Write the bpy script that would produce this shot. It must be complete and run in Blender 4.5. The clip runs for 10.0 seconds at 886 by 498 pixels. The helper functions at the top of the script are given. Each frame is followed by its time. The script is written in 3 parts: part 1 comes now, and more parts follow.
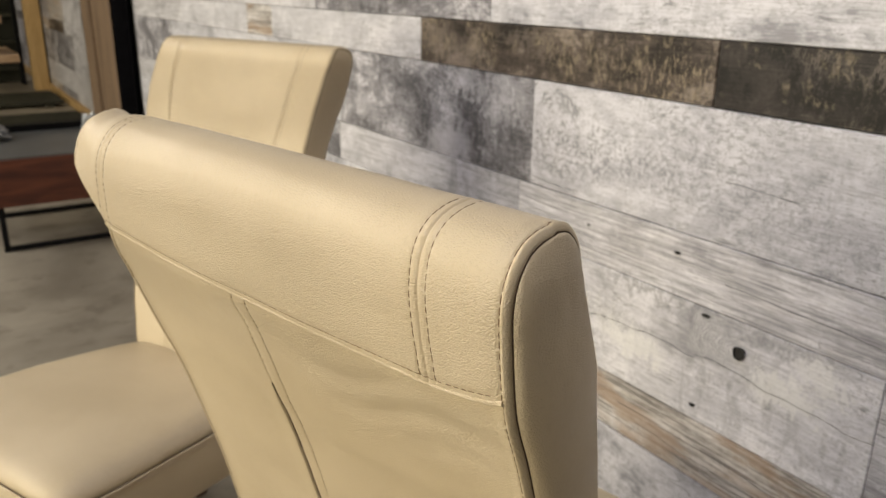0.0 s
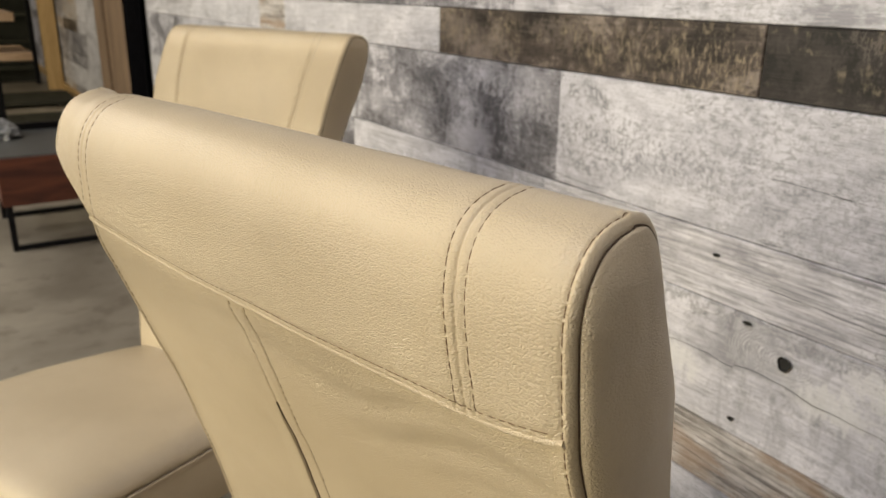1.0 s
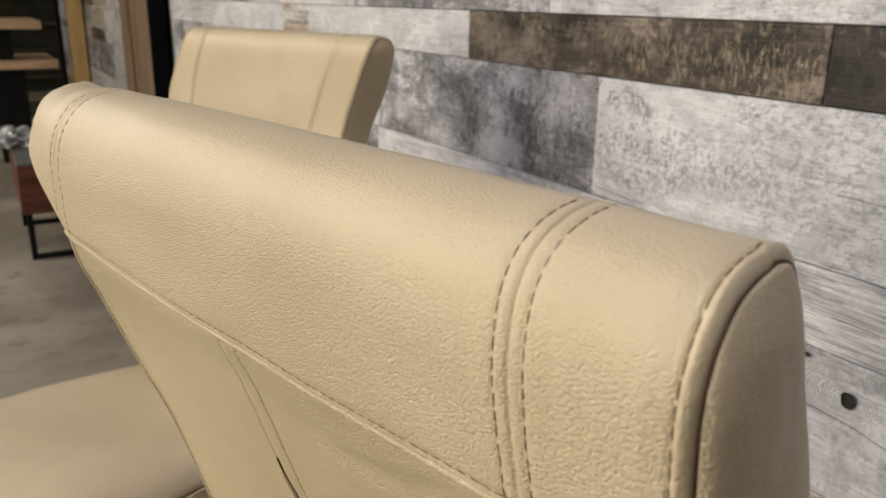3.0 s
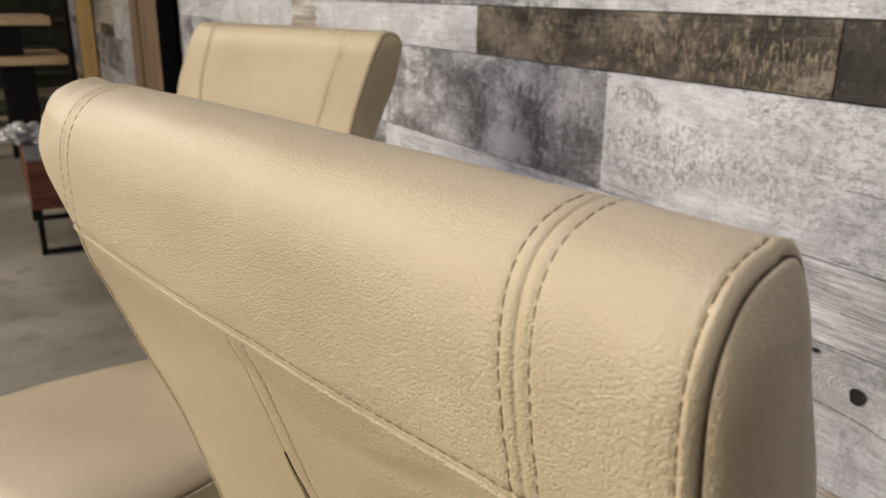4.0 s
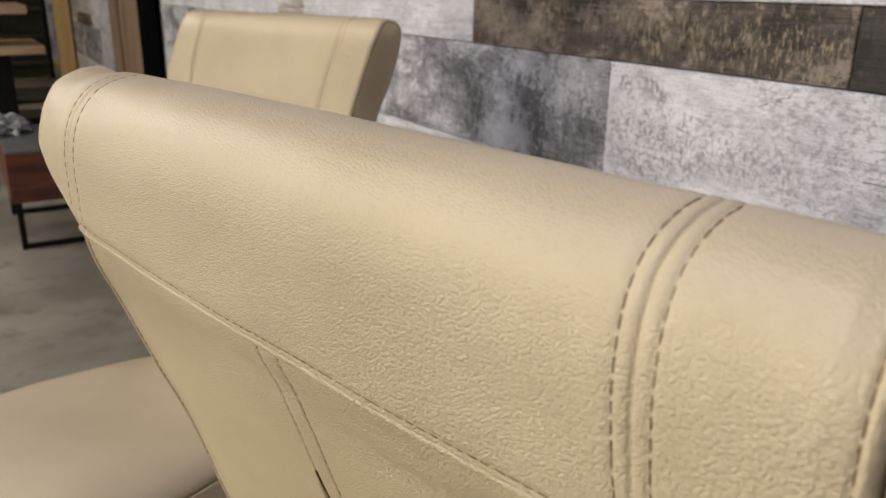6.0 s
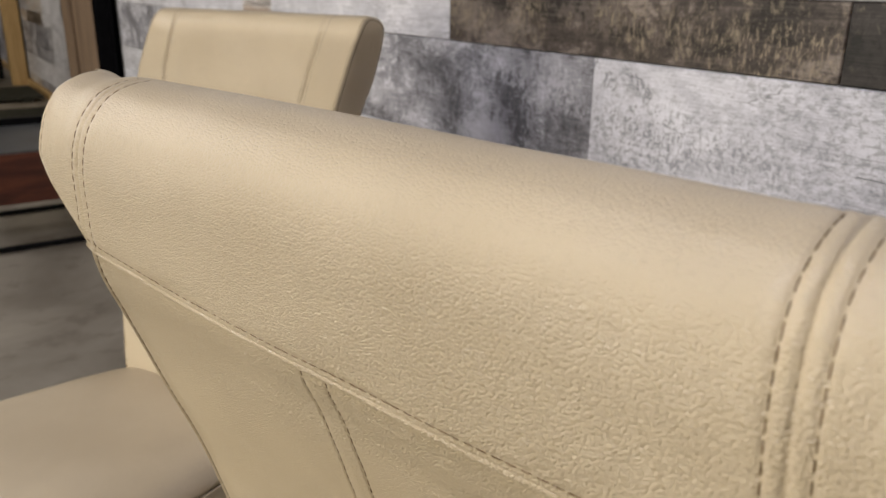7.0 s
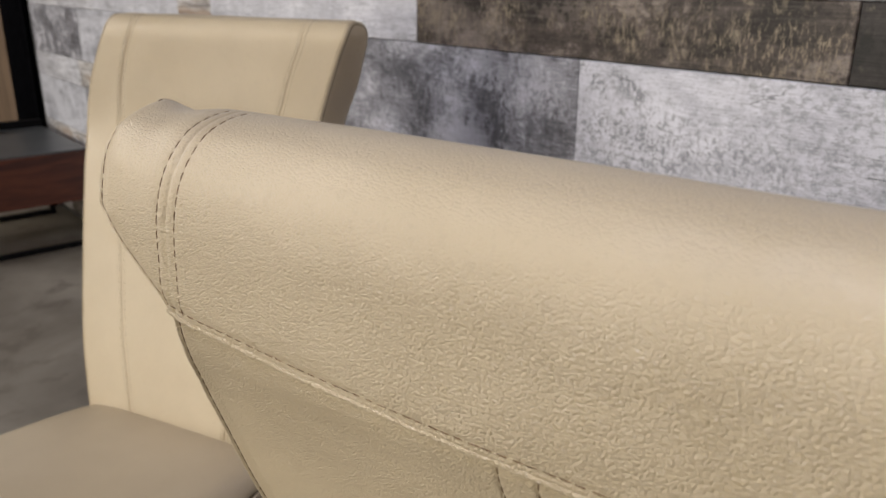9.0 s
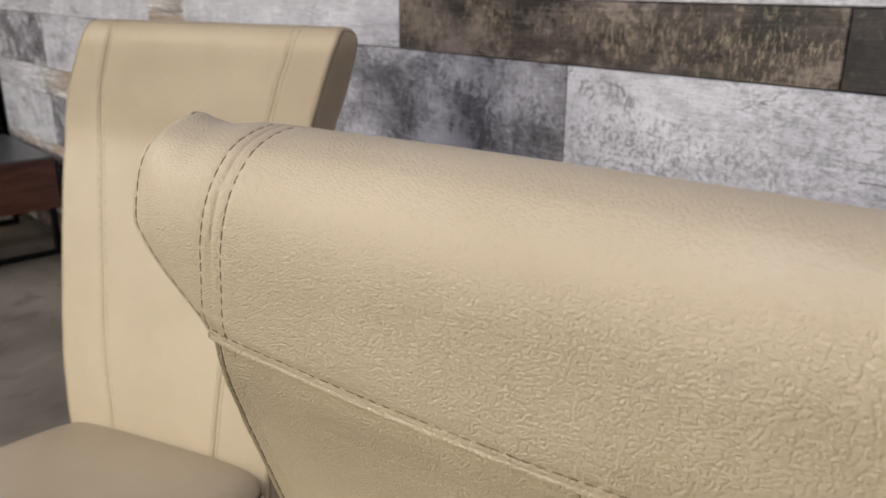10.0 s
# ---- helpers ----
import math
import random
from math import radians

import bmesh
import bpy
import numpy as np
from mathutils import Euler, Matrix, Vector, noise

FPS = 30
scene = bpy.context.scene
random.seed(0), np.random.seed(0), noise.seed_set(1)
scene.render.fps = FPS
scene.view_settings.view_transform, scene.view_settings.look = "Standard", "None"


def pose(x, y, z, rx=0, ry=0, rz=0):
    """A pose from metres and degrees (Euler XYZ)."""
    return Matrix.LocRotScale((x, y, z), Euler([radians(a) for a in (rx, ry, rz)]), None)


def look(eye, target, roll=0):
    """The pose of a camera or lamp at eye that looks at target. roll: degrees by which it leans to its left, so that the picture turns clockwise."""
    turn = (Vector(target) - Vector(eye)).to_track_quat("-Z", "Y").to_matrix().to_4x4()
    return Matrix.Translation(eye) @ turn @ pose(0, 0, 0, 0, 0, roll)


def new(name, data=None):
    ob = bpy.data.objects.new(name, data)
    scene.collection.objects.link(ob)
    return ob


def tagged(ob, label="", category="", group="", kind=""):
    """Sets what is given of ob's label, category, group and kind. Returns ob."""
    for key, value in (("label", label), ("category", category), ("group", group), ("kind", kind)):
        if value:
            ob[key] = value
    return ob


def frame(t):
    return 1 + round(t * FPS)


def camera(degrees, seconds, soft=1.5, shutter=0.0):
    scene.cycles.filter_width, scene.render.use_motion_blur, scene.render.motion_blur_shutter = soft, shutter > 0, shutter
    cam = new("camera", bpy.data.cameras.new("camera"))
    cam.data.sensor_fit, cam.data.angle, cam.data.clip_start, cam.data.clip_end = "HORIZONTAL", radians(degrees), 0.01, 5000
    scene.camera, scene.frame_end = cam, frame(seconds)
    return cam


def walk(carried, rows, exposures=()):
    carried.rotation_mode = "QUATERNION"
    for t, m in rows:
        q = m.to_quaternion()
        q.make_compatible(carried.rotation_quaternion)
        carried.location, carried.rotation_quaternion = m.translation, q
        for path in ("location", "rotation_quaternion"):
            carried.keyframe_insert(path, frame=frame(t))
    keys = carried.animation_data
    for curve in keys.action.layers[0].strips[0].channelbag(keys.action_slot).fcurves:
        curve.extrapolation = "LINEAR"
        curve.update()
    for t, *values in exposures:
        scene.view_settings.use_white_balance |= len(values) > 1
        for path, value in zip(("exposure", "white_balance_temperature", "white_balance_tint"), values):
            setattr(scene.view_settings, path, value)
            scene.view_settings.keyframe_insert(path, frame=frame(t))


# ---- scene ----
cam = camera(58.6, 10.0)
cam.data.dof.use_dof = True
cam.data.dof.focus_distance = 0.42
cam.data.dof.aperture_fstop = 15.5
PATH = [
    (0, (-0.003, -0.024, 1.152), (1.037, 1.56, 0.514), 0.7),
    (0.5, (0.011, 0.018, 1.137), (1.039, 1.61, 0.496), 0.6),
    (1, (0.03, 0.05, 1.123), (1.044, 1.653, 0.489), 0.7),
    (1.5, (0.048, 0.071, 1.116), (1.049, 1.686, 0.493), 0.7),
    (2, (0.068, 0.093, 1.107), (1.057, 1.72, 0.496), 0.7),
    (2.5, (0.074, 0.123, 1.1), (1.053, 1.758, 0.496), 0.9),
    (3, (0.072, 0.132, 1.101), (1.041, 1.773, 0.495), 0.9),
    (4.5, (0.072, 0.131, 1.101), (1.019, 1.779, 0.476), 0.8),
    (5, (0.078, 0.132, 1.102), (1.025, 1.776, 0.47), 0.9),
    (5.5, (0.072, 0.152, 1.096), (1.03, 1.788, 0.46), 0.9),
    (7, (0.038, 0.219, 1.096), (1.108, 1.781, 0.45), 0.7),
    (7.5, (0.029, 0.243, 1.096), (1.136, 1.776, 0.444), 0.5),
    (8, (0.014, 0.274, 1.098), (1.159, 1.778, 0.445), 0.4),
    (8.5, (0.0, 0.307, 1.097), (1.185, 1.779, 0.443), 0.3),
    (9, (-0.011, 0.336, 1.101), (1.214, 1.776, 0.45), 0.3),
    (9.5, (-0.024, 0.356, 1.101), (1.24, 1.765, 0.455), 0.3),
    (10, (-0.031, 0.372, 1.102), (1.261, 1.758, 0.462), 0.4),
]
walk(cam, [(t, look(eye, target, roll)) for t, eye, target, roll in PATH],
     exposures=[(0.0, 0.28, 6540, 8), (2.5, 0.15, 6430, 9), (5.0, 0.09, 6220, 11), (7.0, 0.0, 6010, 12), (10.0, -0.11, 5820, 13)])

# ---- world and lamps: a showroom hall, lit by tubes under the ceiling ----
world = bpy.data.worlds.new("hall_air")
scene.world = world
world.use_nodes = True
world.node_tree.nodes["Background"].inputs[0].default_value = (0.9, 0.95, 1.0, 1)
world.node_tree.nodes["Background"].inputs[1].default_value = 0.01

CEIL = 3.1
LAMPS = [  # x, y, where it points (x, y, z), width, length, watts, colour
    (-0.85, 0.35, (-0.85, 0.35, 0.0), 0.30, 1.6, 28, (0.96, 0.93, 1.0)),
    (-4.6, 4.2, (0.3, 0.8, 0.9), 0.5, 1.6, 110, (1.0, 0.92, 0.76)),
    (-1.7, 4.1, (-1.0, 2.6, 0.5), 0.30, 1.6, 34, (1.0, 0.96, 0.92)),
    (-0.6, 8.0, (-0.6, 8.0, 0.0), 0.35, 1.5, 30, (1.0, 0.85, 0.62)),
    (-0.6, 12.4, (-0.6, 12.4, 0.0), 0.35, 1.5, 40, (1.0, 0.90, 0.75)),
]
# invented opening for an added warm fill lamp: y from, y to, z from, z to
FILL_SPAN = (-1.1, 4.5, 0.25, 2.65)
fill_light = bpy.data.lights.new("warm_fill_light", "AREA")
fill_light.shape, fill_light.size, fill_light.size_y = "RECTANGLE", FILL_SPAN[1] - FILL_SPAN[0] - 0.1, FILL_SPAN[3] - FILL_SPAN[2] - 0.1
fill_light.energy, fill_light.color = 385, (1.0, 0.885, 0.66)
new("warm_fill_light", fill_light).matrix_world = look((-7.02, (FILL_SPAN[0] + FILL_SPAN[1]) / 2, (FILL_SPAN[2] + FILL_SPAN[3]) / 2), (0, (FILL_SPAN[0] + FILL_SPAN[1]) / 2, (FILL_SPAN[2] + FILL_SPAN[3]) / 2))


# ---- materials ----
class Mat:
    """A small builder for node materials."""

    def __init__(self, name, rough=0.5, metal=0.0, spec=0.5):
        self.m = bpy.data.materials.new(name)
        self.m.use_nodes = True
        self.t = self.m.node_tree
        self.b = self.t.nodes["Principled BSDF"]
        self.b.inputs["Roughness"].default_value = rough
        self.b.inputs["Metallic"].default_value = metal
        self.b.inputs["Specular IOR Level"].default_value = spec

    def put(self, sock, v):
        if isinstance(v, (int, float, tuple)):
            sock.default_value = v if not isinstance(v, tuple) or len(v) != 3 or sock.type != "RGBA" else (*v, 1)
        else:
            self.t.links.new(v, sock)

    def node(self, kind, **ins):
        n = self.t.nodes.new(kind)
        for k, v in ins.items():
            self.put(n.inputs[k], v)
        return n

    def math(self, op, a, b=0.0, c=0.0, clamp=False):
        n = self.t.nodes.new("ShaderNodeMath")
        n.operation, n.use_clamp = op, clamp
        for i, v in enumerate((a, b, c)):
            self.put(n.inputs[i], v)
        return n.outputs[0]

    def mix(self, f, a, b, kind="MIX"):
        n = self.t.nodes.new("ShaderNodeMix")
        n.data_type, n.blend_type = "RGBA", kind
        self.put(n.inputs[0], f)
        self.put(n.inputs[6], a)
        self.put(n.inputs[7], b)
        return n.outputs[2]

    def step(self, v, lo, hi):
        n = self.t.nodes.new("ShaderNodeMapRange")
        n.interpolation_type = "SMOOTHSTEP"
        for i, x in enumerate((v, lo, hi, 0.0, 1.0)):
            self.put(n.inputs[i], x)
        return n.outputs[0]

    def place(self, scale=(1, 1, 1), local=False, shift=0.0):
        if local:
            p = self.t.nodes.new("ShaderNodeTexCoord").outputs["Object"]
        else:
            p = self.t.nodes.new("ShaderNodeNewGeometry").outputs["Position"]
        if shift:
            r = self.t.nodes.new("ShaderNodeObjectInfo").outputs["Random"]
            c = self.node("ShaderNodeCombineXYZ", X=self.math("MULTIPLY", r, shift), Y=self.math("MULTIPLY", r, shift * 1.7), Z=self.math("MULTIPLY", r, shift * 0.6))
            a = self.t.nodes.new("ShaderNodeVectorMath")
            self.put(a.inputs[0], p)
            self.put(a.inputs[1], c.outputs[0])
            p = a.outputs[0]
        s = self.t.nodes.new("ShaderNodeVectorMath")
        s.operation = "MULTIPLY"
        self.put(s.inputs[0], p)
        s.inputs[1].default_value = scale
        return s.outputs[0]

    def noise(self, at, scale=1.0, detail=4.0, rough=0.55, warp=0.0):
        return self.node("ShaderNodeTexNoise", Vector=at, Scale=scale, Detail=detail, Roughness=rough, Distortion=warp).outputs["Fac"]

    def bump(self, h, strength, distance):
        n = self.node("ShaderNodeBump", Height=h, Strength=strength, Distance=distance)
        old = self.b.inputs["Normal"]
        if old.is_linked:
            self.t.links.new(old.links[0].from_socket, n.inputs["Normal"])
        self.t.links.new(n.outputs[0], old)

    def colour(self, v):
        self.put(self.b.inputs["Base Color"], v)

    def rough(self, v):
        self.put(self.b.inputs["Roughness"], v)


def leather_material():
    m = Mat("cream_leather", 0.4, 0, 0.5)
    at = m.place(local=True)
    big = m.noise(at, 6, 3)
    fine = m.noise(at, 300, 2)
    c = m.mix(m.step(big, 0.3, 0.7), (0.535, 0.438, 0.288), (0.60, 0.498, 0.338))
    c = m.mix(m.math("MULTIPLY", m.step(fine, 0.52, 0.7), 0.14), c, (0.40, 0.32, 0.215))
    m.colour(c)
    m.rough(m.math("ADD", m.math("MULTIPLY", big, 0.12), 0.245))
    # pebbled grain: warped cells of two sizes parted by fine creases, stronger in some places
    warp = m.node("ShaderNodeTexNoise", Vector=at, Scale=160.0, Detail=3.0)
    v = m.t.nodes.new("ShaderNodeVectorMath")
    v.operation = "MULTIPLY_ADD"
    m.put(v.inputs[0], warp.outputs["Color"])
    v.inputs[1].default_value = (0.0020, 0.0017, 0.0017)
    m.put(v.inputs[2], m.place((0.72, 1, 1.2), local=True))
    pebbles = []
    for scale, wide in ((500.0, 0.20), (900.0, 0.26)):
        cell = m.t.nodes.new("ShaderNodeTexVoronoi")
        cell.feature = "DISTANCE_TO_EDGE"
        m.put(cell.inputs["Vector"], v.outputs[0])
        cell.inputs["Scale"].default_value = scale
        pebbles.append(m.step(cell.outputs["Distance"], 0.0, wide))
    grain = m.math("ADD", m.math("MULTIPLY", pebbles[0], 0.65), m.math("MULTIPLY", pebbles[1], 0.35))
    height = m.node("ShaderNodeSeparateXYZ", Vector=at).outputs["Z"]
    slack = m.math("MULTIPLY", m.step(height, 1.030, 0.995), m.step(height, 0.84, 0.92))  # the hide is stretched smooth over the roll's top
    where = m.math("ADD", m.math("MULTIPLY", m.math("MULTIPLY", m.math("ADD", m.math("MULTIPLY", m.step(m.noise(at, 9, 2), 0.34, 0.60), 0.35), 0.65), slack), 0.72), 0.28)
    wide = m.math("ABSOLUTE", m.node("ShaderNodeSeparateXYZ", Vector=at).outputs["X"])
    where = m.math("MULTIPLY", where, m.math("ADD", m.math("MULTIPLY", m.step(wide, 0.250, 0.243), 0.7), 0.3))
    m.bump(m.math("MULTIPLY", grain, where), 0.66, 0.0011)
    crease = m.noise(m.place((70, 80, 210), local=True), 1.0, 3, 0.6, 0.6)
    m.bump(m.math("MULTIPLY", crease, where), 0.30, 0.0022)
    m.bump(m.noise(at, 22, 3), 0.12, 0.006)
    return m.m


def plain(name, col, rough=0.5, metal=0.0, vary=0.12, scale=8.0, bump=0.0, local=True, spec=0.5):
    m = Mat(name, rough, metal, spec)
    n = m.noise(m.place(local=local), scale, 5)
    d = tuple(x * (1 - vary * 2) for x in col)
    m.colour(m.mix(m.step(n, 0.3, 0.7), d, col))
    if bump:
        m.bump(n, 0.4, bump)
    return m.m


def wood(name, a, b, rough=0.45, along=(2, 30, 30)):
    m = Mat(name, rough)
    at = m.place(along, local=True, shift=3.0)
    g = m.noise(at, 1.0, 6, 0.6, 0.8)
    f = m.noise(at, 5.0, 4, 0.6)
    c = m.mix(m.step(g, 0.3, 0.7), a, b)
    c = m.mix(m.math("MULTIPLY", m.step(f, 0.5, 0.75), 0.35), c, tuple(x * 0.5 for x in a))
    m.colour(c)
    m.bump(f, 0.25, 0.001)
    return m.m


def board_material(name, dark, mid, light, lo, hi, stain=0.4, flake=0.3, grain=0.3, gold=0.0, tan=0.0, drip=0.35, stains=(), bare=(), zones=(), chips=(), cut=0.42, curl=(), lines=0.0):
    """Weathered planks: blotches along the board, stains across it, fine grain, cracks, flaking paint."""
    dark, mid, light = (tuple(x * k for x, k in zip(col, (0.99, 0.995, 1.085))) for col in (dark, mid, light))
    m = Mat(name, 0.42, 0, 0.2 if mid[0] < 0.1 else 0.4)
    blot = m.noise(m.place((1, 2.4, 6.0), shift=7.0), 1.5, 4, 0.6, 0.6)
    mids = m.noise(m.place((1, 11, 17), shift=3.0), 1.0, 6, 0.7, 0.8)
    across = m.noise(m.place((1, 26, 6), shift=9.0), 1.0, 6, 0.65, 0.5)
    v = m.math("ADD", m.math("MULTIPLY", blot, 0.9 - drip), m.math("MULTIPLY", mids, 0.35))
    v = m.math("ADD", v, m.math("MULTIPLY", across, drip - 0.25))
    spots = m.noise(m.place((1, 42, 58), shift=5.0), 1.0, 5, 0.75, 0.7)
    v = m.math("ADD", v, m.math("MULTIPLY", m.math("SUBTRACT", spots, 0.5), 0.20))
    c = m.mix(m.step(v, lo, (lo + hi) / 2), dark, mid)
    c = m.mix(m.step(v, (lo + hi) / 2, hi), c, light)
    fine = m.noise(m.place((1, 6, 260), shift=5.0), 1.0, 5, 0.7, 0.8)
    c = m.mix(m.math("MULTIPLY", m.step(fine, 0.46, 0.66), grain), c, tuple(x * cut for x in mid))
    c = m.mix(m.math("MULTIPLY", m.step(fine, 0.50, 0.34), grain * 0.6), c, tuple(min(0.85, x * 1.2) for x in light))
    if lines:  # weathered grain, opened into thin dark furrows
        furrow = m.noise(m.place((1, 4.5, 170), shift=4.5), 1.0, 4, 0.65, 0.6)
        c = m.mix(m.math("MULTIPLY", m.step(furrow, 0.53, 0.585), lines), c, tuple(x * 0.20 for x in mid))
        c = m.mix(m.math("MULTIPLY", m.step(furrow, 0.44, 0.38), lines * 0.6), c, tuple(min(0.85, x * 1.15) for x in light))
    patch = m.step(m.noise(m.place((1, 3.0, 4.0), shift=4.0), 1.0, 3), 0.44, 0.58)
    c = m.mix(m.math("MULTIPLY", m.math("MULTIPLY", m.step(across, 0.52, 0.60), patch), stain), c, tuple(x * 0.40 for x in mid))
    fl = m.noise(m.place((1, 80, 130), shift=2.0), 1.0, 5, 0.7, 0.4)
    fp = m.step(m.noise(m.place((1, 4, 9), shift=6.0), 1.0, 3), 0.46, 0.58)
    c = m.mix(m.math("MULTIPLY", m.math("MULTIPLY", m.step(fl, 0.52, 0.57), fp), flake), c, tuple(x * 0.36 for x in mid))
    speck = m.step(m.noise(m.place((1, 190, 420), shift=1.5), 1.0, 3, 0.6), 0.56, 0.66)
    c = m.mix(m.math("MULTIPLY", speck, 0.42 + 0.30 * flake), c, tuple(x * 0.45 for x in mid))
    hair = m.noise(m.place((1, 22, 620), shift=5.5), 1.0, 4, 0.7, 0.5)
    c = m.mix(m.math("MULTIPLY", m.step(hair, 0.51, 0.63), 0.46), c, tuple(x * 0.5 for x in mid))
    c = m.mix(m.math("MULTIPLY", m.step(hair, 0.46, 0.36), 0.45), c, tuple(min(0.85, x * 1.15) for x in (mid if mid[0] < 0.1 else light)))
    crack = m.noise(m.place((1, 3.2, 34), shift=6.5), 1.0, 2, 0.4, 0.9)
    line = m.math("SUBTRACT", 1.0, m.step(m.math("ABSOLUTE", m.math("SUBTRACT", crack, 0.5)), 0.001, 0.006))
    c = m.mix(m.math("MULTIPLY", m.math("MULTIPLY", line, m.step(mids, 0.46, 0.56)), 0.7), c, tuple(x * 0.22 for x in mid))
    where = m.node("ShaderNodeSeparateXYZ", Vector=m.place()).outputs
    wob = m.math("MULTIPLY", m.math("SUBTRACT", m.noise(m.place((1, 40, 26)), 1.0, 6, 0.8), 0.5), 0.22)

    def blob(y, z, ry, rz):
        dy = m.math("DIVIDE", m.math("ADD", m.math("SUBTRACT", where["Y"], y), wob), ry)
        dz = m.math("DIVIDE", m.math("ADD", m.math("SUBTRACT", where["Z"], z), wob), rz)
        return m.step(m.math("ADD", m.math("MULTIPLY", dy, dy), m.math("MULTIPLY", dz, dz)), 1.9, 0.2)

    for y, z, ry, rz, k in bare:
        c = m.mix(m.math("MULTIPLY", blob(y, z, ry, rz), k), c, tuple(min(0.75, x * 1.1) for x in light))
    for y, z, ry, rz, k in stains:
        c = m.mix(m.math("MULTIPLY", blob(y, z, ry, rz), k), c, tuple(x * 0.22 for x in mid))
    for y, z, cy, cz, ry, rz in curl:  # grain bent round a knot
        dy = m.math("SUBTRACT", where["Y"], y)
        dz = m.math("MULTIPLY", m.math("SUBTRACT", where["Z"], z), 1.9)
        far = m.math("SQRT", m.math("ADD", m.math("MULTIPLY", dy, dy), m.math("MULTIPLY", dz, dz)))
        far = m.math("ADD", far, m.math("MULTIPLY", m.noise(m.place((1, 45, 60)), 1.0, 3, 0.6), 0.018))
        ring = m.math("SINE", m.math("MULTIPLY", far, 1150.0))
        c = m.mix(m.math("MULTIPLY", m.math("MULTIPLY", blob(cy, cz, ry, rz), m.step(ring, 0.1, 0.7)), 0.5), c, tuple(x * 0.45 for x in mid))
        c = m.mix(m.math("MULTIPLY", m.math("MULTIPLY", blob(cy, cz, ry, rz), m.step(ring, -0.2, -0.8)), 0.4), c, tuple(min(0.85, x * 1.15) for x in light))
    for y, z, ry, rz, k in chips:
        flakes = m.noise(m.place((1, 105, 88)), 1.0, 4, 0.65, 0.9)
        c = m.mix(m.math("MULTIPLY", m.math("MULTIPLY", blob(y, z, ry, rz), m.step(flakes, 0.545, 0.565)), k), c, tuple(x * 0.30 for x in mid))
        c = m.mix(m.math("MULTIPLY", m.math("MULTIPLY", blob(y, z, ry, rz), m.step(flakes, 0.49, 0.44)), k * 0.6), c, tuple(min(0.8, x * 1.12) for x in light))
    if gold:
        gl = m.noise(m.place((1, 60, 34), shift=3.0), 1.0, 7, 0.8, 0.6)
        gp = m.step(m.noise(m.place((1, 7, 18), shift=8.0), 1.0, 4), 0.46, 0.58)
        c = m.mix(m.math("MULTIPLY", m.math("MULTIPLY", m.step(gl, 0.51, 0.60), gp), gold), c, (0.33, 0.275, 0.195))
        for y, z, ry, rz, k in zones:
            strokes = m.step(m.noise(m.place((1, 210, 60), shift=3.0), 1.0, 7, 0.8, 0.4), 0.50, 0.62)
            c = m.mix(m.math("MULTIPLY", m.math("MULTIPLY", blob(y, z, ry, rz), strokes), k), c, (0.30, 0.245, 0.175))
    if tan:
        tp = m.step(m.noise(m.place((1, 4.5, 16), shift=2.5), 1.0, 4), 0.50, 0.62)
        c = m.mix(m.math("MULTIPLY", tp, tan), c, (0.33, 0.225, 0.145))
    m.colour(c)
    m.rough(m.math("ADD", m.math("MULTIPLY", mids, 0.2), 0.34))
    m.bump(fine, 0.2, 0.0006)
    m.bump(fl, 0.12, 0.0005)
    return m.m


LEATHER = leather_material()
THREAD = plain("brown_thread", (0.16, 0.085, 0.035), 0.8, 0, 0.2, 300)
# dark brown for cords that paint shade into the creases and zip slit
CREASE_SHADE = plain("crease_shade_brown", (0.07, 0.042, 0.022), 0.9, 0, 0.2, 100)
LEG_WOOD = wood("dark_leg_wood", (0.05, 0.025, 0.014), (0.09, 0.045, 0.025), 0.4, (30, 30, 3))
RED_WOOD = wood("red_brown_wood", (0.050, 0.013, 0.007), (0.125, 0.036, 0.017), 0.45, (3, 3, 22))
SLAB_WOOD = wood("pale_slab_wood", (0.30, 0.20, 0.12), (0.48, 0.34, 0.23), 0.4, (3, 25, 25))
POST_WOOD = wood("brown_post_wood", (0.11, 0.072, 0.046), (0.21, 0.145, 0.095), 0.6, (18, 18, 1.5))
YELLOW_WOOD = wood("yellow_pine", (0.34, 0.22, 0.09), (0.50, 0.34, 0.16), 0.55, (18, 18, 1.5))
BLACK = plain("black_steel", (0.006, 0.006, 0.007), 0.5, 0.0, 0.2, 20, spec=0.15)
BLACK_CLOTH = plain("black_cloth", (0.003, 0.003, 0.004), 1.0, 0, 0.2, 30, spec=0.03)
GREY_TOP = plain("grey_table_top", (0.10, 0.105, 0.11), 0.35, 0, 0.15, 6)
DARK_SLAT = plain("dull_green_slat", (0.040, 0.040, 0.030), 0.8, 0, 0.2, 5, spec=0.2)
FOIL = plain("crumpled_plastic", (0.45, 0.46, 0.48), 0.25, 0.2, 0.3, 25, 0.01)
PLASTER = plain("dull_plaster", (0.19, 0.18, 0.168), 0.9, 0, 0.08, 1.5, 0, False)
# for the unseen south wall: dark, so little light bounces back
BOUNCE_CUT = plain("bounce_cut_dark", (0.05, 0.047, 0.045), 0.8, 0, 0.1, 1.5, 0, False)
CEILING = plain("grey_ceiling", (0.13, 0.126, 0.12), 0.9, 0, 0.1, 1.0, 0, False)
GAP = plain("joint_dark", (0.05, 0.047, 0.045), 0.9, 0, 0.2, 20, 0, False)
KNOT = plain("knot_black", (0.012, 0.011, 0.011), 0.7, 0, 0.3, 60)

